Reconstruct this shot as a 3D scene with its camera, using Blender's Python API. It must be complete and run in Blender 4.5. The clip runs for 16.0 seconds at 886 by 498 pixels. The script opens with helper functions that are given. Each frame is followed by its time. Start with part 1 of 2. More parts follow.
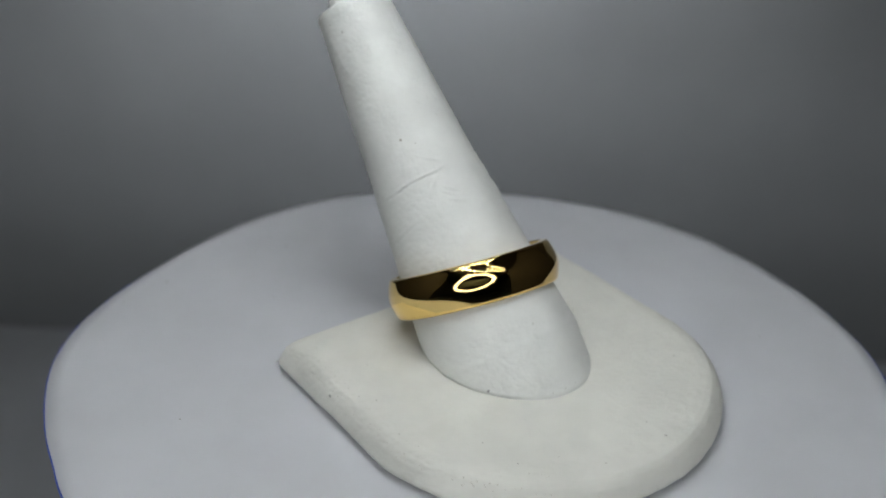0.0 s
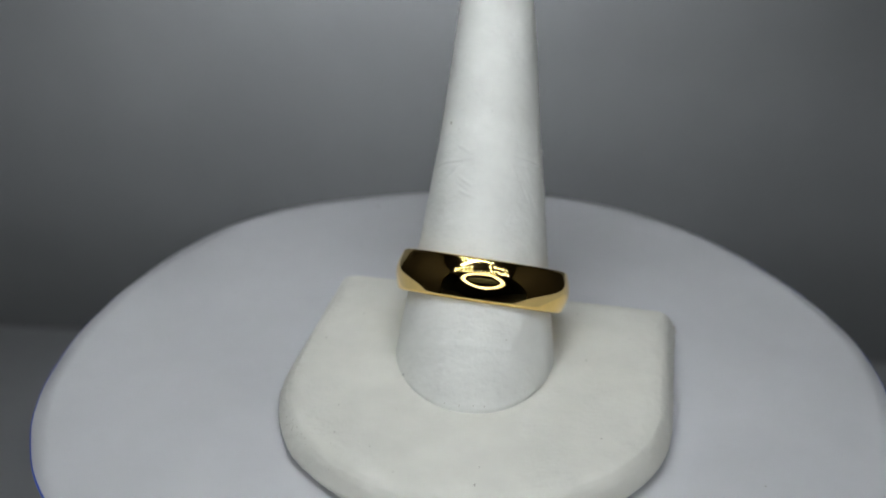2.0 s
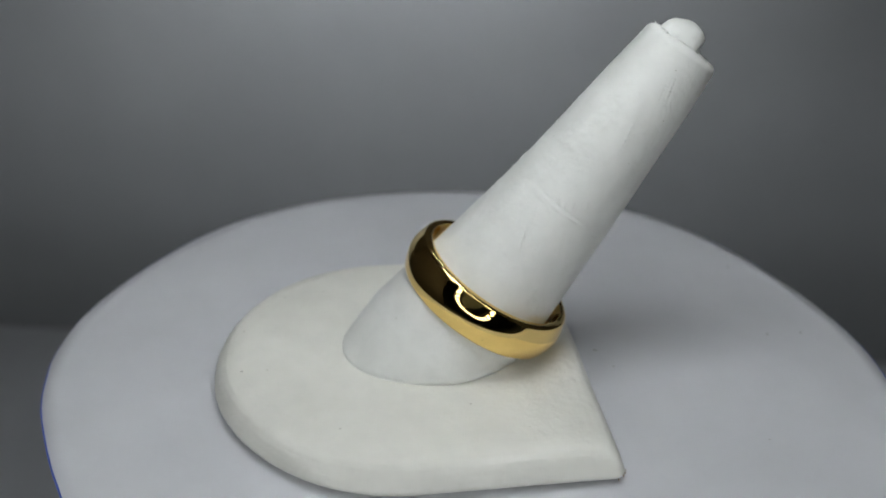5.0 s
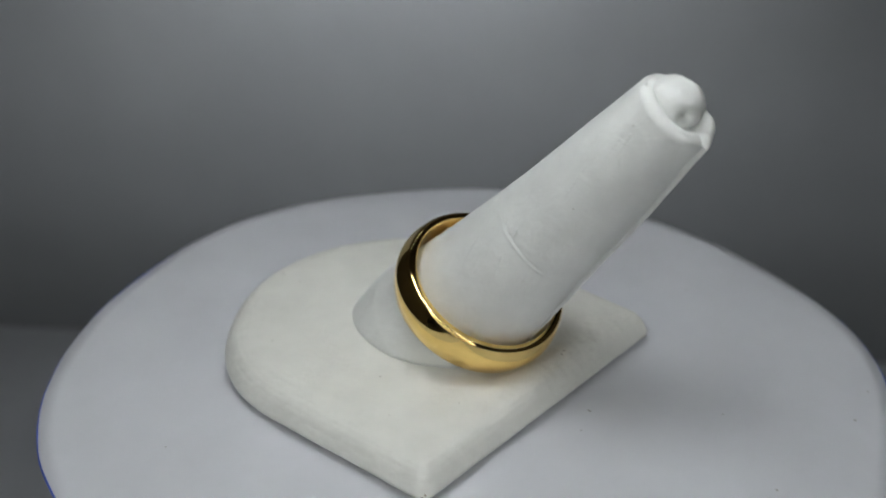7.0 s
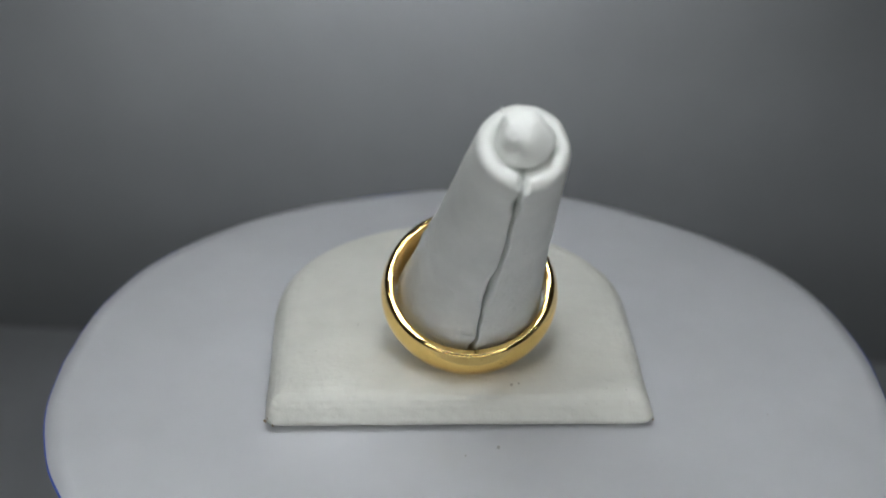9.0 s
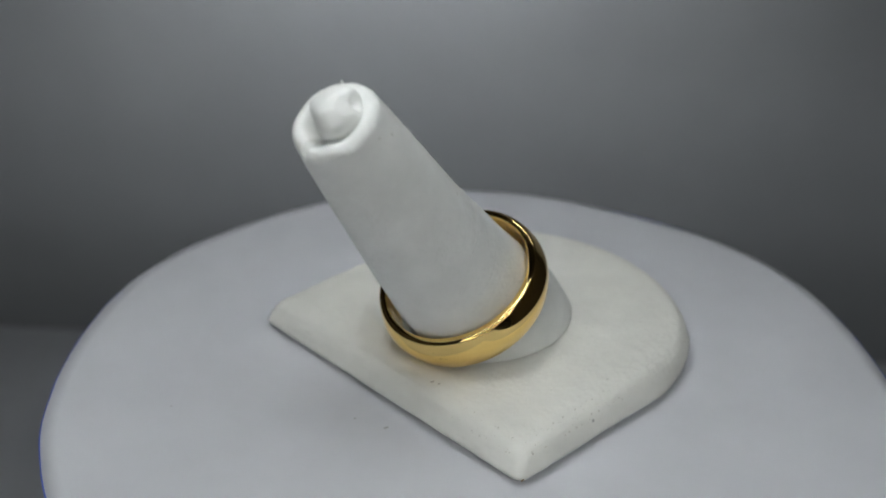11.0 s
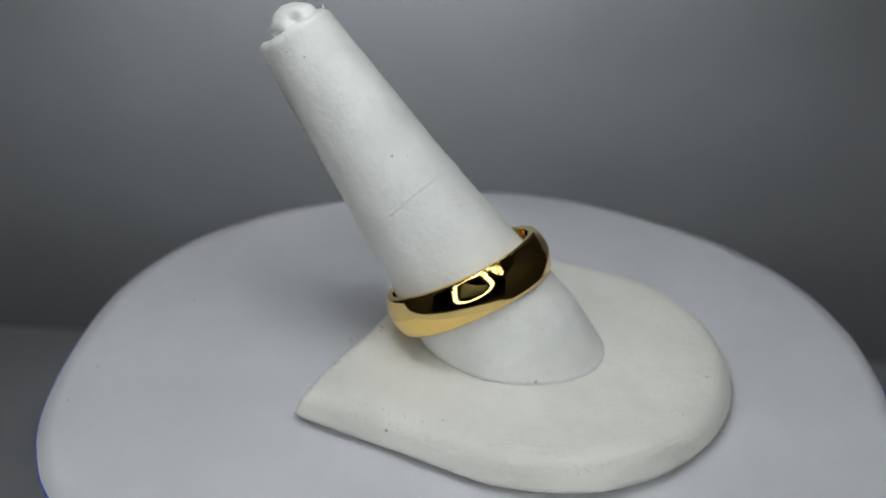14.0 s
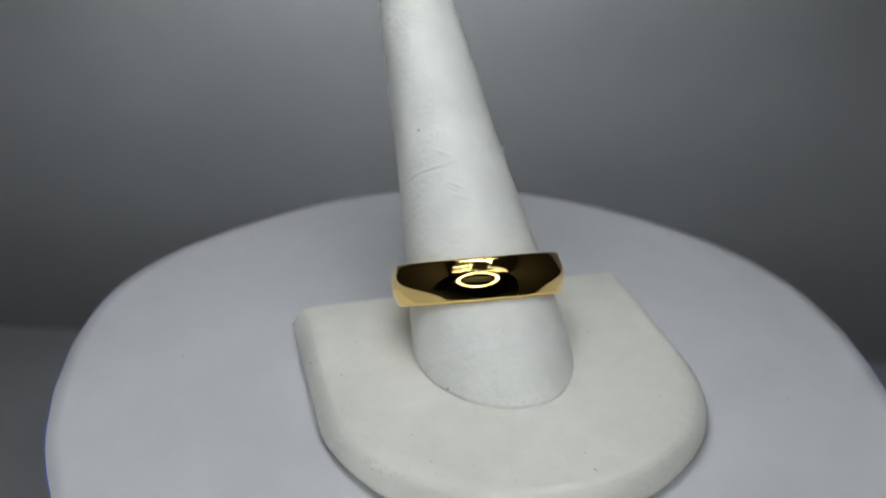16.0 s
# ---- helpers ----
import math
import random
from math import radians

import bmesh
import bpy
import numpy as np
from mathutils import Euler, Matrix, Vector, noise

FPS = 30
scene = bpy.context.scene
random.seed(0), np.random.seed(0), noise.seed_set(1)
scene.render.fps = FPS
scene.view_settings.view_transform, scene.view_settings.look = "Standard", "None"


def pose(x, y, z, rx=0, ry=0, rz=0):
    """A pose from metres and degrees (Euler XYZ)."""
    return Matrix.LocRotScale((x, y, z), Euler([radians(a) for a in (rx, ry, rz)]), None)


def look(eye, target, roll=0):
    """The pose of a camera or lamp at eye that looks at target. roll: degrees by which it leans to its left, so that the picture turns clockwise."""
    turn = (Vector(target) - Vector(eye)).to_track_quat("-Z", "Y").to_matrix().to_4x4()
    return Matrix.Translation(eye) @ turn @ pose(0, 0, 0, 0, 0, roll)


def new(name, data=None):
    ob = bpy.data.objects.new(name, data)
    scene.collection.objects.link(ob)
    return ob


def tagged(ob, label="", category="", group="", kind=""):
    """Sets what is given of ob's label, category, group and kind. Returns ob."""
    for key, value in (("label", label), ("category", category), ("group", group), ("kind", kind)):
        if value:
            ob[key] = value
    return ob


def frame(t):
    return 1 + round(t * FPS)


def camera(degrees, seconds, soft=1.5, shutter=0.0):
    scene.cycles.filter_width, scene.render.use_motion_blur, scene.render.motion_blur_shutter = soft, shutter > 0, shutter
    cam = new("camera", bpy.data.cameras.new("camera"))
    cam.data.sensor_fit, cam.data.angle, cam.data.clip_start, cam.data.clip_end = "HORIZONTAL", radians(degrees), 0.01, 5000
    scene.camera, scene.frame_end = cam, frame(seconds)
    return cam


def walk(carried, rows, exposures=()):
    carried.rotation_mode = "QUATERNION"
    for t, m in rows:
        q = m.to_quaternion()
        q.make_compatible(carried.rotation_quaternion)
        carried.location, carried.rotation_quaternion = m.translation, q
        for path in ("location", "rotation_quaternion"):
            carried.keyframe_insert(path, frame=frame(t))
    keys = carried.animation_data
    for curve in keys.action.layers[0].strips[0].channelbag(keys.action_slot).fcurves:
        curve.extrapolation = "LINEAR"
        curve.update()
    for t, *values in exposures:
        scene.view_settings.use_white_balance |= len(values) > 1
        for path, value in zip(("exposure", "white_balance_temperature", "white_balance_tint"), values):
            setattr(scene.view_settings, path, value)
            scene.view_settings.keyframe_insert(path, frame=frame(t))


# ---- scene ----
cam = camera(39.0, 16.0, soft=1.8)
EYE = Vector((0.0, -0.15, 0.1016))
AIM = Vector((-0.0265, 0.8760, -0.4815))
still = look(EYE, EYE + AIM, 1.43)
walk(cam, [(0.0, still), (16.0, still)], [(0.0, 0.06), (16.0, 0.06)])
# a close lens: the ring is sharp, the far rim of the turntable slightly soft
cam.data.dof.use_dof = True
cam.data.dof.focus_distance = 0.160
cam.data.dof.aperture_fstop = 20.0

# ---- light: the room outside the box is dim, the LEDs are the light ----
world = bpy.data.worlds.new("dim_room")
world.use_nodes = True
scene.world = world
world.node_tree.nodes["Background"].inputs["Color"].default_value = (0.5, 0.55, 0.6, 1)
world.node_tree.nodes["Background"].inputs["Strength"].default_value = 0.01
RING_LED = 7.0
STRIP_LED = 34.0
PANEL_LED = 53.0
# strength of the added, unseen backdrop fill
BACKDROP_FILL = 228.0

FLOOR_Z = -0.101
WALL_Y = 0.160
ROOF_Z = 0.180
SIDE_X = 0.150
MOUTH_Y = -0.115
ROOM_Y = -0.700
ROOM_X = 0.500
ROOM_Z = 0.500


# ---- materials ----
def material(name, color, rough, metal=0.0):
    m = bpy.data.materials.new(name)
    m.use_nodes = True
    n = m.node_tree.nodes
    b = n["Principled BSDF"]
    b.inputs["Base Color"].default_value = (*color, 1)
    b.inputs["Roughness"].default_value = rough
    b.inputs["Metallic"].default_value = metal
    return m, m.node_tree, b


def add_noise(tree, scale, detail=4.0, rough=0.55):
    n = tree.nodes.new("ShaderNodeTexNoise")
    n.inputs["Scale"].default_value = scale
    n.inputs["Detail"].default_value = detail
    n.inputs["Roughness"].default_value = rough
    return n


def coords(tree):
    return tree.nodes.new("ShaderNodeTexCoord").outputs["Object"]


def ramp(tree, source, stops):
    r = tree.nodes.new("ShaderNodeValToRGB")
    e = r.color_ramp.elements
    e[0].position, e[0].color = stops[0][0], (*stops[0][1], 1)
    e[1].position, e[1].color = stops[-1][0], (*stops[-1][1], 1)
    for pos, col in stops[1:-1]:
        s = e.new(pos)
        s.color = (*col, 1)
    tree.links.new(source, r.inputs["Fac"])
    return r.outputs["Color"]


def mix(tree, kind, fac, a, b):
    m = tree.nodes.new("ShaderNodeMix")
    m.data_type, m.blend_type = "RGBA", kind
    for sock, v in ((m.inputs[0], fac), (m.inputs[6], a), (m.inputs[7], b)):
        if isinstance(v, bpy.types.NodeSocket):
            tree.links.new(v, sock)
        elif isinstance(v, tuple):
            sock.default_value = (*v, 1)
        else:
            sock.default_value = v
    return m.outputs[2]


def bumped(tree, bsdf, layers):
    """layers: (height socket, strength, distance), chained."""
    last = None
    for height, strength, distance in layers:
        b = tree.nodes.new("ShaderNodeBump")
        b.inputs["Strength"].default_value = strength
        b.inputs["Distance"].default_value = distance
        tree.links.new(height, b.inputs["Height"])
        if last:
            tree.links.new(last, b.inputs["Normal"])
        last = b.outputs["Normal"]
    tree.links.new(last, bsdf.inputs["Normal"])


def speckled(name, color, dirt, rough, grain, patch, fleck, fleck_cut, bump):
    """A matt pale surface with a fine grain, faint wide patches and a few small dirt flecks."""
    m, tree, b = material(name, color, rough)
    at = coords(tree)
    wide = add_noise(tree, patch, 3)
    fine = add_noise(tree, grain, 5, 0.65)
    spots = add_noise(tree, fleck, 2)
    for n in (wide, fine, spots):
        tree.links.new(at, n.inputs["Vector"])
    tone = ramp(tree, wide.outputs["Fac"], [(0.3, tuple(c * 0.93 for c in color)), (0.7, tuple(min(1, c * 1.04) for c in color))])
    mask = ramp(tree, spots.outputs["Fac"], [(fleck_cut, (0, 0, 0)), (fleck_cut + 0.03, (1, 1, 1))])
    tree.links.new(mix(tree, "MIX", mask, tone, dirt), b.inputs["Base Color"])
    tree.links.new(ramp(tree, fine.outputs["Fac"], [(0.3, (rough - 0.08,) * 3), (0.7, (rough + 0.08,) * 3)]), b.inputs["Roughness"])
    bumped(tree, b, [(wide.outputs["Fac"], 0.3, bump * 4), (fine.outputs["Fac"], 0.5, bump)])
    return m


LEATHER = speckled("white_leatherette", (0.83, 0.842, 0.82), (0.40, 0.40, 0.40), 0.44, 1200, 160, 420, 0.80, 0.00023)
LEATHER_BASE = speckled("ivory_leatherette", (0.79, 0.787, 0.735), (0.36, 0.36, 0.33), 0.55, 1300, 120, 330, 0.76, 0.00021)
PAPER = speckled("white_card", (0.630, 0.640, 0.678), (0.50, 0.43, 0.44), 0.62, 900, 45, 140, 0.80, 0.00004)
BACKDROP = speckled("grey_backdrop", (0.204, 0.2085, 0.222), (0.18, 0.45, 0.46), 0.8, 700, 20, 60, 0.85, 0.00008)
FLOOR = speckled("grey_floor_sheet", (0.33, 0.338, 0.355), (0.36, 0.37, 0.38), 0.75, 700, 20, 60, 0.85, 0.00008)
SIDING = speckled("dark_box_lining", (0.019, 0.0135, 0.009), (0.03, 0.025, 0.02), 0.8, 500, 12, 60, 0.85, 0.0001)
ROOM = speckled("dark_room_paint", (0.10, 0.098, 0.090), (0.03, 0.03, 0.03), 0.85, 300, 8, 60, 0.85, 0.0002)
BLACK = speckled("black_plastic", (0.025, 0.025, 0.027), (0.05, 0.05, 0.05), 0.45, 900, 60, 200, 0.85, 0.00003)
PHONE = speckled("grey_phone_shell", (0.24, 0.25, 0.21), (0.2, 0.2, 0.2), 0.4, 900, 60, 200, 0.85, 0.00002)
BLUE_EDGE = speckled("blue_card_edge", (0.07, 0.13, 0.55), (0.1, 0.15, 0.4), 0.5, 900, 60, 200, 0.85, 0.00002)
BROWN = speckled("brown_platter_side", (0.05, 0.038, 0.028), (0.06, 0.05, 0.04), 0.5, 600, 60, 200, 0.82, 0.00003)


def gold():
    m, tree, b = material("polished_gold", (0.96, 0.695, 0.255), 0.05, 1.0)
    at = coords(tree)
    wide = add_noise(tree, 220, 3)
    fine = add_noise(tree, 2600, 4)
    for n in (wide, fine):
        tree.links.new(at, n.inputs["Vector"])
    tree.links.new(ramp(tree, wide.outputs["Fac"], [(0.35, (0.02,) * 3), (0.75, (0.05,) * 3)]), b.inputs["Roughness"])
    bumped(tree, b, [(fine.outputs["Fac"], 0.04, 0.00001)])
    return m


GOLD = gold()
SMUDGE = speckled("card_dirt", (0.40, 0.40, 0.39), (0.3, 0.3, 0.29), 0.8, 900, 300, 500, 0.8, 0.00003)
FRAY = speckled("frayed_board", (0.34, 0.27, 0.19), (0.2, 0.15, 0.1), 0.8, 900, 300, 500, 0.8, 0.00003)
COATING = speckled("crumbled_coating", (0.66, 0.645, 0.59), (0.5, 0.48, 0.42), 0.7, 900, 300, 500, 0.7, 0.00003)
CRUMB = speckled("grey_dirt", (0.52, 0.50, 0.46), (0.25, 0.25, 0.22), 0.8, 900, 300, 500, 0.8, 0.00003)


def glowing(name, color, strength):
    m, tree, b = material(name, (0.8, 0.8, 0.8), 0.4)
    b.inputs["Emission Color"].default_value = (*color, 1)
    b.inputs["Emission Strength"].default_value = strength
    return m


LED_RING_GLOW = glowing("ring_led_glow", (0.97, 0.985, 0.97), RING_LED)
LED_PANEL_GLOW = glowing("panel_led_glow", (0.94, 0.985, 1.0), PANEL_LED)
LED_FILL_GLOW = glowing("backdrop_fill_glow", (0.94, 0.985, 1.0), BACKDROP_FILL)
LED_STRIP_GLOW = glowing("strip_led_glow", (0.93, 0.985, 1.0), STRIP_LED)


# ---- mesh helpers ----
def part(name, bm, mat, parent=None, label="", smooth=True):
    me = bpy.data.meshes.new(name)
    bmesh.ops.recalc_face_normals(bm, faces=bm.faces)
    for f in bm.faces:
        f.smooth = smooth
    bm.to_mesh(me)
    bm.free()
    me.materials.append(mat)
    ob = new(name, me)
    ob.parent = parent
    if label:
        tagged(ob, label)
    return ob


def loft(rings, close_first=True, close_last=True, closed_loop=False):
    """A skin over rings of equally many points."""
    bm = bmesh.new()
    vs = [[bm.verts.new(p) for p in ring] for ring in rings]
    n = len(vs[0])
    pairs = list(zip(vs, vs[1:]))
    if closed_loop:
        pairs.append((vs[-1], vs[0]))
    for a, b in pairs:
        for i in range(n):
            bm.faces.new((a[i], a[(i + 1) % n], b[(i + 1) % n], b[i]))
    if not closed_loop:
        if close_first:
            bm.faces.new(list(reversed(vs[0])))
        if close_last:
            bm.faces.new(vs[-1])
    return bm


def box(size, at=(0, 0, 0), bevel=0.0):
    bm = bmesh.new()
    bmesh.ops.create_cube(bm, size=1.0)
    for v in bm.verts:
        v.co = Vector((v.co.x * size[0] + at[0], v.co.y * size[1] + at[1], v.co.z * size[2] + at[2]))
    if bevel:
        bmesh.ops.bevel(bm, geom=list(bm.edges), offset=bevel, segments=2, affect="EDGES", profile=0.5)
    return bm


def lathe(profile, steps):
    """profile: (radius, height) points of a closed outline round the z axis."""
    rings = []
    for k in range(steps):
        a = 2 * math.pi * k / steps
        rings.append([(r * math.cos(a), r * math.sin(a), z) for r, z in profile])
    return loft(rings, closed_loop=True)


# ---- the light box, open towards the camera, and the dark room in front of it ----
def structure(name, size, at, mat, label, category):
    return tagged(part(name, box(size, at), mat, smooth=False), label, category, kind="structure")


T = 0.006
MID_Z = (ROOM_Z + FLOOR_Z) / 2
HIGH = ROOM_Z - FLOOR_Z
structure("floor", (2 * ROOM_X, WALL_Y - ROOM_Y, T), (0, (WALL_Y + ROOM_Y) / 2, FLOOR_Z - T / 2), FLOOR, "plain matt grey floor sheet of a photo box", "floor")
structure("wall_back", (2 * SIDE_X, T, ROOF_Z - FLOOR_Z), (0, WALL_Y + T / 2, (ROOF_Z + FLOOR_Z) / 2), BACKDROP, "plain matt grey backdrop behind the turntable", "wall")
for name, sx in (("wall_left", -1), ("wall_right", 1)):
    structure(name, (T, WALL_Y - MOUTH_Y, ROOF_Z - FLOOR_Z), (sx * (SIDE_X + T / 2), (WALL_Y + MOUTH_Y) / 2, (ROOF_Z + FLOOR_Z) / 2), SIDING, "dark side lining of the photo box", "wall")
structure("ceiling", (2 * SIDE_X + 2 * T, WALL_Y - MOUTH_Y, T), (0, (WALL_Y + MOUTH_Y) / 2, ROOF_Z + T / 2), SIDING, "dark roof of the photo box", "ceiling")
# Baffle added out of view: shields card from fill, backdrop from panel light.
structure("trim_light_baffle", (2 * SIDE_X, 0.003, 0.150), (0, 0.118, ROOF_Z - 0.075), SIDING, "unseen dark light baffle added under the box roof", "trim")
# Unseen ledge added under the fill LEDs, keeping their spill off the floor.
structure("trim_baffle_lip", (2 * SIDE_X, 0.0170, 0.002), (0, 0.1280, ROOF_Z - 0.149), SIDING, "unseen dark lip added to the baffle, shading the floor", "trim")
structure("wall_room_front", (2 * ROOM_X, T, HIGH), (0, ROOM_Y - T / 2, MID_Z), ROOM, "dim dark wall behind the camera", "wall")
structure("wall_room_back", (2 * ROOM_X, T, HIGH), (0, WALL_Y + 2 * T, MID_Z), ROOM, "dim dark wall behind the photo box", "wall")
for name, sx in (("wall_room_left", -1), ("wall_room_right", 1)):
    structure(name, (T, WALL_Y - ROOM_Y + T, HIGH), (sx * (ROOM_X + T / 2), (WALL_Y + ROOM_Y + T) / 2, MID_Z), ROOM, "dim dark side wall of the room", "wall")
structure("ceiling_room", (2 * ROOM_X, WALL_Y - ROOM_Y, T), (0, (WALL_Y + ROOM_Y) / 2, ROOM_Z + T / 2), ROOM, "dim dark ceiling of the room", "ceiling")


# ---- lamps ----
def led_mesh(size, mat):
    bm = box(size, (0, 0, 0), min(size) * 0.2)
    me = bpy.data.meshes.new("led")
    bm.to_mesh(me)
    bm.free()
    me.materials.append(mat)
    return me


def led_strip(y, x0, x1, count, mesh, top=ROOF_Z):
    strip = part("led_strip", box((x1 - x0 + 0.02, 0.009, 0.004), ((x0 + x1) / 2, y, top - 0.002), 0.0006), BLACK, None, smooth=False)
    tagged(strip, "slim black strip with a row of lit white LEDs", "lamp", "LED strips under the roof")
    for k in range(count):
        led = new("led", mesh)
        led.location = (x0 + (x1 - x0) * k / (count - 1), y, top - 0.0046)
        led.parent = strip
    return strip


STRIP_MESH = led_mesh((0.0025, 0.0025, 0.0014), LED_STRIP_GLOW)
PANEL_MESH = led_mesh((0.004, 0.004, 0.0016), LED_PANEL_GLOW)
RING_MESH = led_mesh((0.019, 0.0068, 0.0016), LED_RING_GLOW)
FILL_MESH = led_mesh((0.006, 0.005, 0.0016), LED_FILL_GLOW)
led_strip(-0.098, -0.120, 0.120, 17, STRIP_MESH)
for x0, x1 in ((-0.112, -0.037), (0.037, 0.112)):
    led_strip(-0.084, x0, x1, 6, STRIP_MESH)
    led_strip(-0.070, x0 * 0.9, x1 * 0.9, 5, STRIP_MESH)
# Back strip, not seen itself: added to light the card from behind.
led_strip(0.092, -0.070, 0.030, 7, PANEL_MESH)
# Fill lamp added behind the baffle, out of view, brightening the backdrop's upper middle.
led_strip(0.1240, -0.074, 0.018, 12, FILL_MESH, 0.094)


def led_panel():
    """A compact board of LEDs over the turntable."""
    panel = part("ceiling_lamp", box((0.125, 0.066, 0.005), (-0.016, -0.030, ROOF_Z - 0.0025), 0.0008), BLACK, None, smooth=False)
    tagged(panel, "compact black board with a grid of lit white LEDs", "lamp")
    for i in range(4):
        for k in range(10):
            led = new("led", PANEL_MESH)
            led.location = (-0.068 + 0.0116 * k, -0.054 + 0.016 * i, ROOF_Z - 0.0056)
            led.parent = panel
    return panel


led_panel()


def ring_light():
    profile = [(0.068, -0.004), (0.070, 0.0), (0.100, 0.0), (0.102, -0.004), (0.102, -0.020), (0.098, -0.024), (0.072, -0.024), (0.068, -0.020)]
    lamp = part("ring_light", lathe(profile, 96), BLACK)
    tagged(lamp, "round black ring light with lit LEDs round its opening", "lamp")
    count = 38
    for k in range(count):
        a = 2 * math.pi * k / count
        led = new("led", RING_MESH)
        led.location = (0.085 * math.cos(a), 0.085 * math.sin(a), 0.0009)
        led.rotation_euler = (0, 0, a)
        led.parent = lamp
    # its face looks where the camera looks
    lamp.matrix_basis = look(EYE - AIM * 0.010, EYE + AIM, 0) @ pose(0, 0, 0, 180, 0, 0)
    return lamp


ring_light()


def phone():
    """The filming phone, held in the opening of the ring light behind the lens."""
    ph = new("phone")
    tagged(ph, "grey smartphone clamped sideways behind the round ring light", "phone")
    ph.matrix_basis = look(EYE - AIM * 0.030, EYE + AIM, 0)
    part("body", box((0.156, 0.076, 0.008), (0, 0.0, 0), 0.002), PHONE, ph)
    part("clamp", box((0.204, 0.012, 0.006), (0, -0.042, 0.0045), 0.001), BLACK, ph, "black plastic clamp bar")
    return ph


phone()


# ---- small dirt ----
def specks(name, spots, mat, parent, label):
    """Small flat crumbs: (place, normal, size)."""
    bm = bmesh.new()
    for place, up, size in spots:
        turn = Vector((0, 0, 1)).rotation_difference(up).to_matrix()
        corners = [turn @ Vector((math.cos(k) * size * (0.7 + 0.3 * math.sin(k * 2.3 + size * 9e4)), math.sin(k) * size, 0.0)) + place + up * 0.00004 for k in range(6)]
        top = bm.verts.new(place + up * (0.00004 + size * 0.25))
        ring = [bm.verts.new(p) for p in corners]
        for a, b in zip(ring, ring[1:] + ring[:1]):
            bm.faces.new((a, b, top))
    return tagged(part(name, bm, mat, parent, label), kind="stuff")


# ---- turntable ----
RIM_WAVES = ((1, 0.00047, 139), (2, 0.00033, -129), (3, 0.00034, 69), (4, 0.00033, 118), (5, 0.00025, 19), (6, 0.00065, -125), (9, 0.00012, -137))


def rim(a):
    """Radius of the hand-cut card at the angle a."""
    r = 0.0598
    for k, size, phase in RIM_WAVES:
        r += size * math.cos(k * a + radians(phase))
    return r + 0.00018 * noise.noise((math.cos(a) * 9, math.sin(a) * 9, 0.3))


def turntable():
    body = [(0.0, -0.0095), (0.0560, -0.0095), (0.0578, -0.0085), (0.0582, -0.0036), (0.0577, -0.0023), (0.0550, -0.0015), (0.0440, -0.0007), (0.0, -0.0007)]
    table = new("turntable")
    tagged(table, "round turntable platter topped with a hand-cut white card", "turntable")
    part("platter", loft([[(r * math.cos(2 * math.pi * k / 128), r * math.sin(2 * math.pi * k / 128), z) for k in range(128)] for r, z in body[1:-1]]), BROWN, table, "dark brown platter")
    steps = 480
    rings = []
    for f, z in ((0.76, -0.0007), (0.84, -0.0007), (0.90, -0.0007), (0.994, -0.0007), (0.9975, -0.0005), (0.9975, -0.0003), (0.9965, 0.0), (0.96, 0.0), (0.93, 0.0), (0.89, 0.0), (0.85, 0.0), (0.80, 0.0), (0.74, 0.0), (0.6, 0.0), (0.3, 0.0)):
        ring = []
        for k in range(steps):
            a = 2 * math.pi * k / steps
            r = rim(a) * f
            lift = 0.00015 * noise.noise((r * math.cos(a) * 35, r * math.sin(a) * 35, 0.0)) * (0.3 if f < 0.5 else 1.0)
            sag = -0.0010 * (max(0.0, r - 0.0440) / 0.0155) ** 2  # the card droops towards its rim
            ring.append((r * math.cos(a), r * math.sin(a), z + sag + (lift if f > 0.65 else 0)))
        rings.append(ring)
    card = part("card", loft(rings), PAPER, table, "white card disc with an uneven hand-cut rim")
    band = []
    for f, z in ((0.993, -0.00072), (0.9995, -0.00072), (1.0, -0.0006), (1.0, -0.00012), (0.9975, -0.00006), (0.993, -0.0002)):
        band.append([(rim(2 * math.pi * k / steps) * f * math.cos(2 * math.pi * k / steps), rim(2 * math.pi * k / steps) * f * math.sin(2 * math.pi * k / steps), z - 0.0010 * ((rim(2 * math.pi * k / steps) * f - 0.0440) / 0.0155) ** 2) for k in range(steps)])
    part("edge_band", loft(band, closed_loop=True), BLUE_EDGE, table, "thin blue edge of the card")
    spots = ((-4.2, 46.0, 0.35), (-25.4, 47.1, 0.28), (-2.4, 18.8, 0.40), (-4.4, 51.4, 0.22), (-33.5, 45.5, 0.25), (2.0, 20.5, 0.20), (-14.0, 33.0, 0.16), (21.0, 37.0, 0.18), (-40.0, 12.0, 0.16), (41.0, -18.0, 0.16))
    specks("dirt_specks", [(Vector((x / 1000, y / 1000, -0.0010 * (max(0.0, math.hypot(x, y) - 44.0) / 15.5) ** 2)), Vector((0, 0, 1)), size / 1000) for x, y, size in spots], SMUDGE, table, "faint grey specks")
    return table


def turntable_foot():
    prof = [(0.046, FLOOR_Z), (0.048, FLOOR_Z + 0.002), (0.048, -0.016), (0.046, -0.0145), (0.02, -0.0140), (0.02, -0.0096)]
    foot = part("pedestal", loft([[(r * math.cos(2 * math.pi * k / 96), r * math.sin(2 * math.pi * k / 96), z) for k in range(96)] for r, z in prof]), BLACK)
    return tagged(foot, "black plastic pedestal under the turntable on the grey floor", "pedestal")


# ---- ring stand ----
FOOT = Vector((0.00128, -0.00532, 0.0055))
HEAD = Vector((-0.00300, 0.03026, 0.05165))
BOW = Vector((0.00014, 0.00348, 0.0))
TIP = 0.885
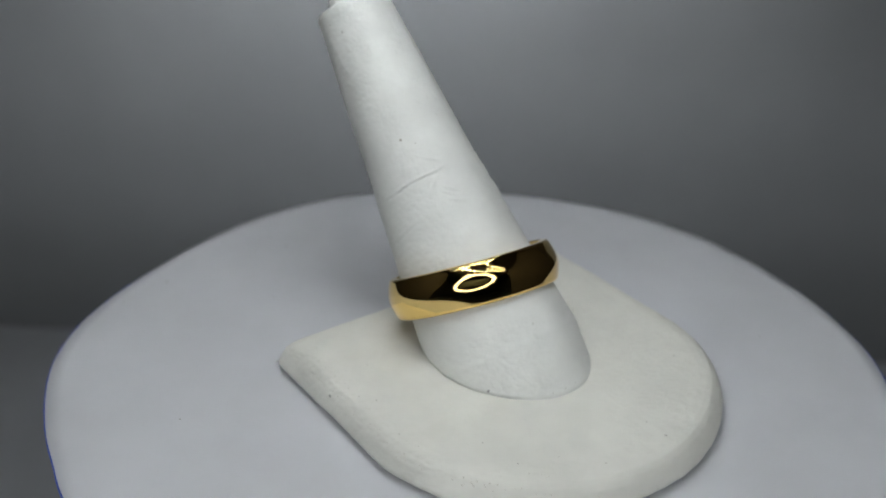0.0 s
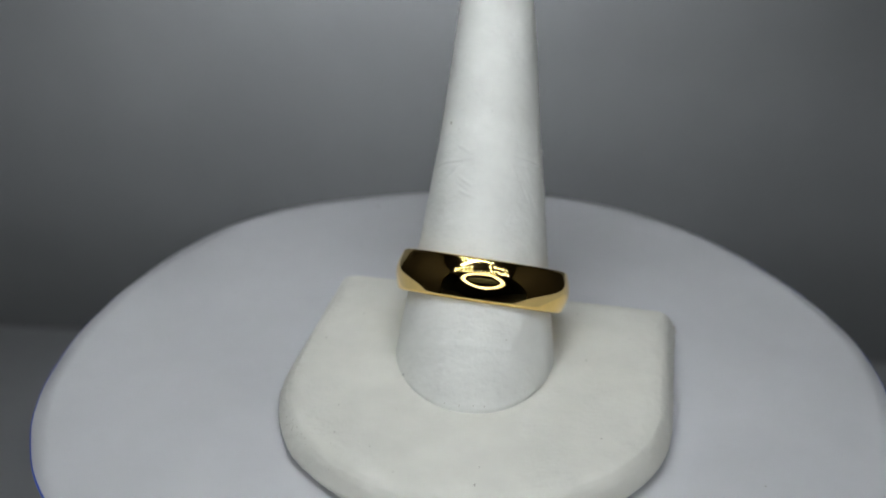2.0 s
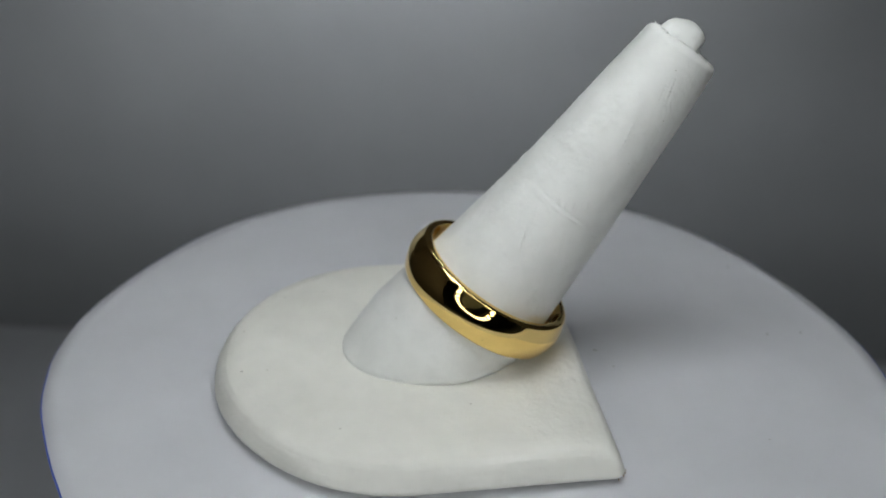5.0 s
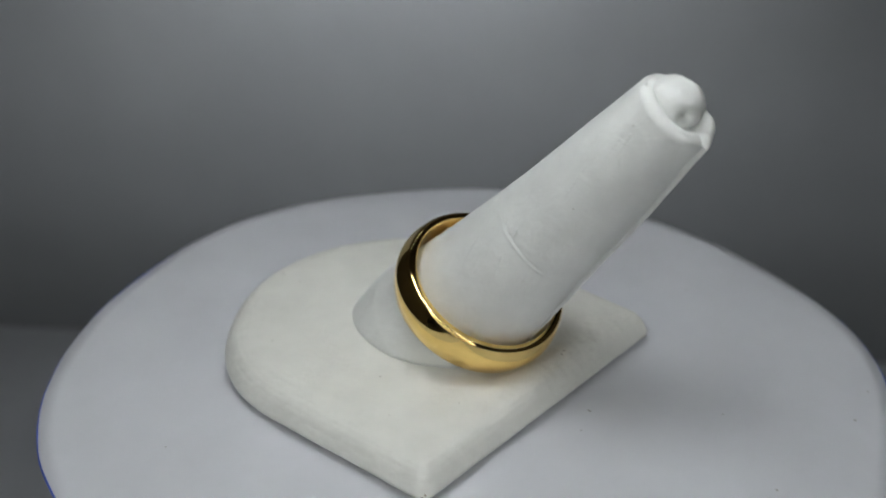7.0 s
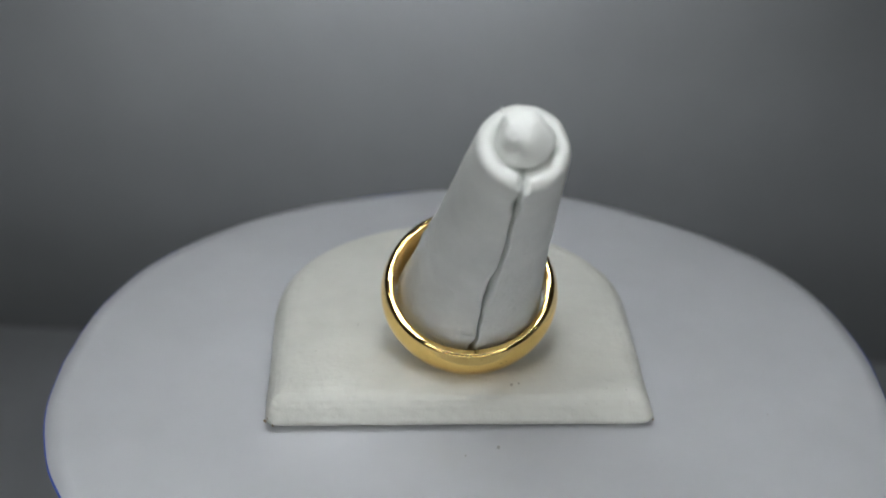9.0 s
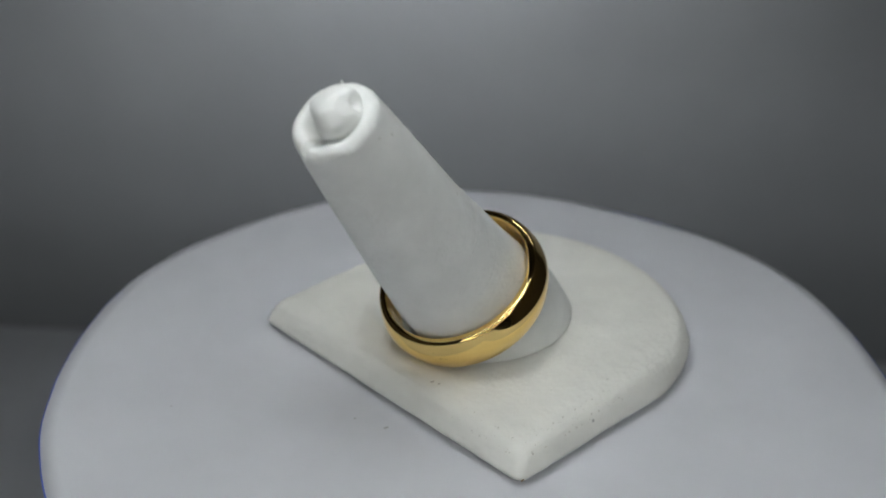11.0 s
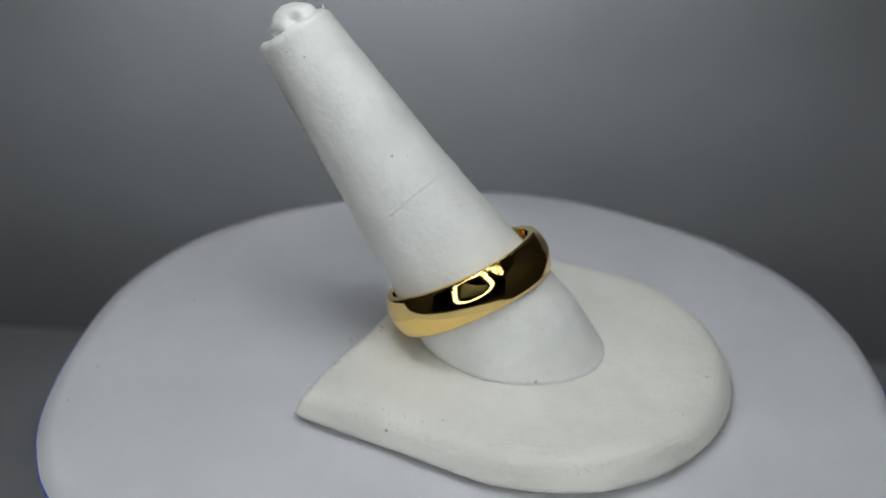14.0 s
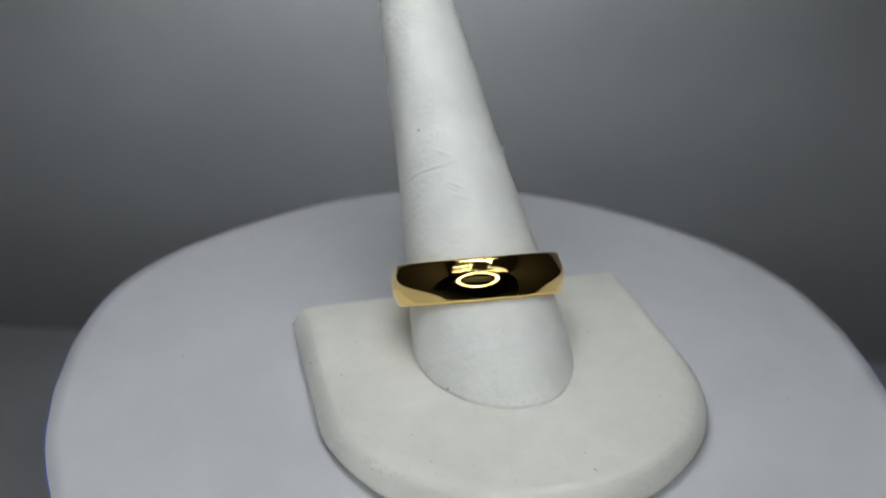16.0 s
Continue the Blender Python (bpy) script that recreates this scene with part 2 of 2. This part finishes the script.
RADII = ((-0.5, 0.0098), (-0.15, 0.01025), (-0.06, 0.0107), (0.0, 0.01090), (0.25, 0.00910), (0.5, 0.00745), (0.75, 0.00610), (0.885, 0.00525), (1.0, 0.0045))


def centre(s):
    return FOOT + (HEAD - FOOT) * s + BOW * (s * (1 - s))


def radius(s):
    for (a, ra), (b, rb) in zip(RADII, RADII[1:]):
        if s <= b:
            return ra + (rb - ra) * (s - a) / (b - a)
    return RADII[-1][1]


def axes(s):
    t = (HEAD - FOOT + BOW * (1 - 2 * s)).normalized()
    e1 = Vector((1, 0, 0))
    e1 = (e1 - t * e1.dot(t)).normalized()
    return t, e1, e1.cross(t)


def outline(off, n=560):
    """The base seen from above: a straight back edge, parallel sides and a round front."""
    a, b, back, mid, cx = 0.0265 - off, 0.0249 - off, 0.0154 - off, -0.0115, 0.0024
    corner = max(0.0015 - off * 0.1, 0.0011)
    pts = []
    for k in range(61):
        g = math.pi + math.pi * k / 60
        trim = 1 - 0.014 * math.exp(-((g - radians(307)) / 0.40) ** 2)
        pts.append((cx + a * trim * math.cos(g), mid + b * trim * math.sin(g)))
    for sx, g0 in ((1, 0), (-1, 90)):
        for k in range(9):
            g = radians(g0 + 90 * k / 8)
            pts.append((cx + sx * (a - 0.0006 - corner) + corner * math.cos(g), back - corner + corner * math.sin(g)))
    # even steps along the outline
    pts.append(pts[0])
    run = [0.0]
    for p, q in zip(pts, pts[1:]):
        run.append(run[-1] + math.dist(p, q))
    out, j = [], 0
    for k in range(n):
        d = run[-1] * k / n
        while run[j + 1] < d:
            j += 1
        f = (d - run[j]) / max(run[j + 1] - run[j], 1e-9)
        out.append((pts[j][0] + (pts[j + 1][0] - pts[j][0]) * f, pts[j][1] + (pts[j + 1][1] - pts[j][1]) * f))
    return out


def base_plate(stand):
    rings = []
    coarse = ((0.0016, 0.0), (0.0012, 0.0003), (0.0010, 0.0008), (0.0004, 0.00095), (0.0001, 0.0012), (0.0, 0.0015), (0.0, 0.0018), (0.0003, 0.0027), (0.0007, 0.0036), (0.0012, 0.0043), (0.0018, 0.0048), (0.0026, 0.0051), (0.0037, 0.0053), (0.0056, 0.0054))
    steps = [coarse[0]]
    for (o0, z0), (o1, z1) in zip(coarse, coarse[1:]):
        cuts = 1 if z1 < 0.002 else max(2, round(math.dist((o0, z0), (o1, z1)) / 0.00022))
        steps += [(o0 + (o1 - o0) * k / cuts, z0 + (z1 - z0) * k / cuts) for k in range(1, cuts + 1)]
    for off, z in steps:
        ring = []
        for x, y in outline(off):
            lump = noise.noise((x * 160, y * 160, z * 400)) * 0.00012 + noise.noise((x * 900, y * 900, z * 900)) * 0.00007
            if 0.0032 < z and x < -0.012:  # crumbled coating along one edge
                worn = min(1.0, (-0.012 - x) / 0.004) * min(1.0, (z - 0.0032) / 0.0006) * min(1.0, (0.0056 - off) / 0.002)
                crumb = worn * 0.00009 * noise.noise((x * 2700, y * 2700, z * 2700))
                ring.append((x + lump - crumb, y + lump, z + lump * 0.6 + crumb))
            else:
                ring.append((x + lump, y + lump, z + (lump * 0.6 if z > 0.001 else 0)))
        rings.append(ring)
    last = outline(0.0056)
    for k in range(1, 14):
        f = 1 - k / 14
        ring = []
        for x, y in last:
            x, y = 0.0026 + (x - 0.0026) * f, -0.008 + (y + 0.008) * f
            ring.append((x, y, 0.0054 + noise.noise((x * 90, y * 90, 2.0)) * 0.00005))
        rings.append(ring)
    return part("base_plate", loft(rings), LEATHER_BASE, stand, "flat ivory leatherette base with a straight back edge")


def finger(stand):
    rows = 420
    around = [radians(-91 + 14 + 332 * k / 250) for k in range(250)] + [radians(-105 + 28 * k / 150) for k in range(150)]
    rings = []
    for i in range(rows + 1):
        s = -0.42 + (TIP + 0.42) * i / rows
        t, e1, e2 = axes(s)
        c, r0 = centre(s), radius(s)
        ring = []
        for a in around:
            r = r0 + relief(s, a)
            p = c + (e1 * math.cos(a) + e2 * math.sin(a)) * r
            if p.z < 0.0059:  # tucked in where it enters the base
                p -= (e1 * math.cos(a) + e2 * math.sin(a)) * 0.00035 * min(1.0, (0.0059 - p.z) / 0.0004)
            if p.z < 0.003:  # cut off level inside the base
                p += t * ((0.003 - p.z) / t.z)
            ring.append(p)
        rings.append(ring)
    # the folded rim and the hollow inside it
    t, e1, e2 = axes(TIP)
    c, r0 = centre(TIP), radius(TIP)
    for inset, rise in ((0.0002, 0.00045), (0.0006, 0.0008), (0.0011, 0.00095), (0.0016, 0.0008), (0.0020, 0.0003), (0.0023, -0.0001), (0.0027, -0.0005)):
        ring = []
        for a in around:
            p = noise.noise((math.cos(a) * 2.2, math.sin(a) * 2.2, 5.0 + inset * 300)) * 0.0003
            gap = max(0.0, 1 - abs(((a - SEAM(TIP) + math.pi) % (2 * math.pi)) - math.pi) / 0.16)
            r = r0 + relief(TIP, a) - inset + p * 0.6
            ring.append(c + (e1 * math.cos(a) + e2 * math.sin(a)) * r + t * (rise + p - 0.0010 * gap))
        rings.append(ring)
    return part("finger", loft(rings), LEATHER, stand, "tapered white leatherette finger with a stitched-over seam")


def SEAM(s):
    return radians(-90 + 4 * s + 6 * (0.85 - s) + 1.7 * math.sin(s * 17) + 0.6 * math.sin(s * 61))


# creases: place along the finger, angle round it, half length in angle, width, depth, slant
CREASES = ((0.446, 2, 74, 0.0034, 0.00010, 0.0), (0.4535, 16, 48, 0.0030, -0.00008, 0.003), (0.440, 44, 22, 0.0030, 0.00008, 0.004), (0.462, 18, 3, 0.0034, 0.00030, 0.01), (0.470, 12, 2.5, 0.0032, 0.00030, 0.01), (0.456, 26, 3, 0.0034, -0.00024, 0.01), (0.492, 2, 2.5, 0.0034, 0.00026, 0.01), (0.435, 138, 48, 0.0036, 0.00017, -0.008),
           (0.429, 138, 46, 0.0032, -0.00012, -0.008), (0.41, 118, 14, 0.0045, -0.00011, -0.03), (0.47, 112, 12, 0.0040, 0.00016, 0.02), (0.35, 30, 6, 0.0045, 0.00022, 0.03),
           (0.80, 2, 5, 0.0035, -0.00034, 0.03), (0.81, 7, 4, 0.0030, 0.00034, 0.03), (0.79, 11, 4, 0.0030, -0.00020, 0.03), (0.77, -8, 5, 0.0030, 0.00018, 0.01),
           (0.66, 12, 6, 0.0035, 0.00020, 0.05), (0.21, 152, 5, 0.006, -0.00025, 0.02), (0.60, 98, 8, 0.0035, 0.00012, 0.02), (0.39, 0, 8, 0.0035, 0.00018, 0.04), (0.52, 60, 5, 0.003, -0.00015, 0.04),
           (0.385, 104, 9, 0.0050, 0.00022, 0.014), (0.372, 108, 8, 0.0045, -0.00018, 0.012), (0.355, 102, 10, 0.0050, 0.00018, 0.010), (0.575, 110, 22, 0.0030, -0.00009, 0.010),
           (0.33, 168, 26, 0.0030, -0.00012, -0.012), (0.338, 168, 24, 0.0028, 0.00007, -0.012), (0.19, 128, 4, 0.0040, 0.00020, 0.03), (0.70, 150, 14, 0.0026, -0.00008, 0.02),
           (0.405, 36, 5, 0.0040, 0.00013, 0.030), (0.37, 44, 5, 0.0045, -0.00012, 0.022), (0.425, 58, 6, 0.0045, 0.00012, 0.028), (0.48, 14, 5, 0.0035, 0.00012, 0.03), (0.33, 12, 5, 0.0040, -0.00011, 0.03))


def relief(s, a):
    x, y = math.cos(a) * radius(s) * 100, math.sin(a) * radius(s) * 100
    h = 0.00008 * noise.noise((x * 1.6, y * 1.6, s * 6)) + 0.000022 * noise.noise((x * 7, y * 7, s * 60)) + (0.000020 + 0.000020 * max(0.0, math.cos(a - radians(170)))) * noise.noise((x * 22, y * 22, s * 110))
    for at, deg, half, width, depth, slant in CREASES:
        d = (a - radians(deg) + math.pi) % (2 * math.pi) - math.pi
        if abs(d) < radians(half):
            u = (s - at - slant * d / radians(half) + 0.0016 * math.sin(d * 7 + at * 40)) / width
            if abs(u) < 3:
                h += (1.5 if deg < 60 else 0.85) * depth * math.exp(-u * u * 4) * (1 - (d / radians(half)) ** 2)
    h -= 0.0003 * max(0.0, math.cos(a - radians(178))) ** 3 * max(0.0, 1 - ((s - 0.55) / 0.4) ** 2)
    h += 0.0003 * max(0.0, math.cos(a - radians(115))) ** 4 * max(0.0, 1 - ((s - 0.75) / 0.35) ** 2)
    # overlap of the leatherette along the underside
    d = ((a - SEAM(s) + math.pi) % (2 * math.pi) - math.pi) * radius(s)
    if abs(d) < 0.009:
        flap = 0.00030 + 0.00055 * max(0.0, s - 0.35)
        h += (flap * math.exp(d / 0.0035) * (1 + d / 0.009) ** 2 if d < 0 else 0.0) - 0.0014 * math.exp(-(d / 0.00014) ** 2)
        h -= 0.0022 * math.exp(-(d / 0.00034) ** 2) * (math.exp(-((s - 0.20) / 0.035) ** 2) + 0.8 * math.exp(-((s - 0.50) / 0.05) ** 2))
        h -= 0.0040 * math.exp(-(d / 0.00036) ** 2) * math.exp(-((s - TIP + 0.055) / 0.014) ** 2)
    return h


def tip_plug(stand):
    """The rolled end stuffed into the hollow tip."""
    t, e1, e2 = axes(TIP)
    c = centre(TIP)
    bm = bmesh.new()
    bmesh.ops.create_icosphere(bm, subdivisions=5, radius=1.0)
    for v in bm.verts:
        p = v.co.copy()
        k = 1 + 0.10 * noise.noise(p * 1.4) + 0.02 * noise.noise(p * 5)
        # a pinched hollow on one side, where the strip is folded over
        hole = (p - Vector((-0.72, 0.62, 0.30))).length
        groove = 0.45 * math.exp(-(hole / 0.28) ** 2)
        # and the tucked-in end towards the seam
        groove += 0.40 * math.exp(-((p - Vector((0.48, -0.82, 0.14))).length / 0.36) ** 2)
        q = p * (k - groove)
        v.co = c + e1 * (q.x * 0.0033) + e2 * (q.y * 0.0033 + 0.0007) + t * (q.z * 0.0029 + 0.00085)
    return part("tip_plug", bm, LEATHER, stand, "rounded white leatherette plug in the hollow tip")


def on_finger(s, deg):
    t, e1, e2 = axes(s)
    a = radians(deg)
    up = e1 * math.cos(a) + e2 * math.sin(a)
    return centre(s) + up * (radius(s) + relief(s, a)), up


def thread_tuft(stand, deg, lean, long):
    """A frayed end on the rim."""
    t, e1, e2 = axes(TIP)
    a = radians(deg)
    out = e1 * math.cos(a) + e2 * math.sin(a)
    foot = centre(TIP) + out * (radius(TIP) - 0.0004) + t * 0.0006
    rings = []
    for n in range(7):
        f = n / 6
        c = foot + t * (long * f) + out * (long * lean * f * f)
        w = 0.00022 * (1 - f) + 0.00003
        rings.append([c + (e1 * math.cos(g) + e2 * math.sin(g)) * w for g in (0.0, 1.26, 2.51, 3.77, 5.03)])
    return part("thread_tuft", loft(rings), LEATHER, stand, "frayed white thread end")


def ring_stand():
    stand = new("ring_stand")
    tagged(stand, "white leatherette ring stand with leaning finger on flat ivory base", "ring stand")
    base_plate(stand)
    finger(stand)
    tip_plug(stand)
    thread_tuft(stand, 62, 0.5, 0.0005)
    thread_tuft(stand, 128, 0.6, 0.0004)
    marks = ((0.535, 131, 0.00022), (0.515, 118, 0.00012), (0.83, 150, 0.00020), (0.845, 15, 0.00010), (0.86, 168, 0.00014), (0.62, -8, 0.00010), (0.74, -12, 0.00010), (0.03, 95, 0.00012), (0.56, 82, 0.00010), (-0.128, 82, 0.00010), (-0.130, 92, 0.00012), (-0.128, 74, 0.00009), (-0.126, 103, 0.00010), (0.02, 62, 0.00010))
    specks("dirt_specks", [(*on_finger(s, deg), size) for s, deg, size in marks], CRUMB, stand, "tiny grey dirt specks")
    flat = ((16.4, -2.8, 0.20), (-4.4, 12.3, 0.34), (-5.4, 12.0, 0.22), (-13.0, -26.2, 0.18), (-20.0, -5.5, 0.16), (6.0, -32.4, 0.24), (-4.0, -32.2, 0.18), (-14.0, -20.5, 0.14), (20.0, -20.0, 0.16), (6.0, -29.0, 0.14), (-16.5, 2.0, 0.12), (14.0, 9.0, 0.12), (-8.0, -28.0, 0.12), (22.0, 4.0, 0.12))
    specks("dirt_specks", [(Vector((x / 1000, y / 1000, 0.0054)), Vector((0, 0, 1)), size / 1000) for x, y, size in flat], CRUMB, stand, "tiny grey dirt specks")
    grains = []
    for x, y in outline(0.0013, 900):
        if x < -0.010 and random.random() < 0.55:
            inward = random.uniform(-0.0009, 0.0016)
            side = Vector((x - 0.0024, y + 0.0115, 0)).normalized()
            grains.append((Vector((x, y, 0.00435)) - side * inward + Vector((0, 0, min(0.0009, inward * 0.55))), (side * 0.7 + Vector((0, 0, 0.7))).normalized(), random.uniform(0.00007, 0.00017)))
    specks("coating_crumbs", grains, COATING, stand, "granular crumbled coating along the edge")
    fray = ((28.2, 14.9, 1.6, 0.28), (27.9, 15.2, 2.2, 0.18), (28.4, 14.3, 1.2, 0.22), (27.2, 15.4, 1.2, 0.24), (-23.4, 14.9, 1.5, 0.26))
    specks("frayed_corner", [(Vector((x / 1000, y / 1000, z / 1000)), Vector((0.6 if x > 0 else -0.6, 0.7, 0.3)).normalized(), size / 1000) for x, y, z, size in fray], FRAY, stand, "brownish board showing at a frayed corner")
    return stand


# ---- the gold ring ----
RING_HALF = 0.00312
RING_C = (0.00085, 0.00143, 0.01361)
RING_NX, RING_NY = 0.038, 0.598


def gold_ring():
    outer, half, inner = 0.01218, RING_HALF, 0.01036
    # a domed outside whose flanks run out nearly straight, then small rounded shoulders
    steep, knee, soft = 0.38, 0.00130, 0.00062
    prof = []
    reach = half - soft
    for n in range(49):
        z = reach * (2 * n / 48 - 1)
        prof.append((outer - steep * knee * math.log(math.cosh(z / knee)), z))
    edge_r = prof[-1][0]
    slope = math.atan(steep * math.tanh(reach / knee))
    turns = [slope + (math.pi / 2 - slope) * n / 8 for n in range(1, 9)]
    shoulder = [(edge_r + soft * (math.cos(g) - math.cos(slope)), reach + soft * (math.sin(g) - math.sin(slope))) for g in turns]
    lip = shoulder[-1][1]
    upper = shoulder + [(inner + 0.00022, lip), (inner + 0.00008, lip - 0.00005), (inner + 0.00002, lip - 0.0002)]
    inside = [(inner - 0.00005 * (1 - (1 - 2 * n / 10) ** 2), (lip - 0.0002) * (1 - 2 * n / 10)) for n in range(1, 10)]
    lower = [(r, -z) for r, z in reversed(upper)]
    ring = part("ring", lathe(prof + upper + inside + lower, 320), GOLD)
    return tagged(ring, "polished plain yellow gold band with a domed outside", "ring")


def motions():
    rows = []
    for k in range(33):
        t = k * 0.5
        rows.append((t, turn_at(t)))
    walk(TABLE, [(t, pose(0, 0, 0, 0, 0, a)) for t, a in rows])
    walk(STAND, [(t, pose(0, 0, 0, 0, 0, a)) for t, a in rows])
    walk(RING, [(t, pose(0, 0, 0, 0, 0, a) @ RING_AT) for t, a in rows])


def turn_at(t):
    """The turntable's angle: nearly even, a little faster later on."""
    marks = (38.49, -8.88, -56.30, -103.81, -151.45, -199.22, -246.97, -294.72, -342.48)
    k = min(int(t // 2), 7)
    return marks[k] + (marks[k + 1] - marks[k]) * (t - 2 * k) / 2


TABLE = turntable()
turntable_foot()
STAND = ring_stand()
RING = gold_ring()
LEAN = Vector((RING_NX, RING_NY, 1.0)).normalized()
RING_AT = Matrix.Translation(RING_C) @ Vector((0, 0, 1)).rotation_difference(LEAN).to_matrix().to_4x4()

motions()
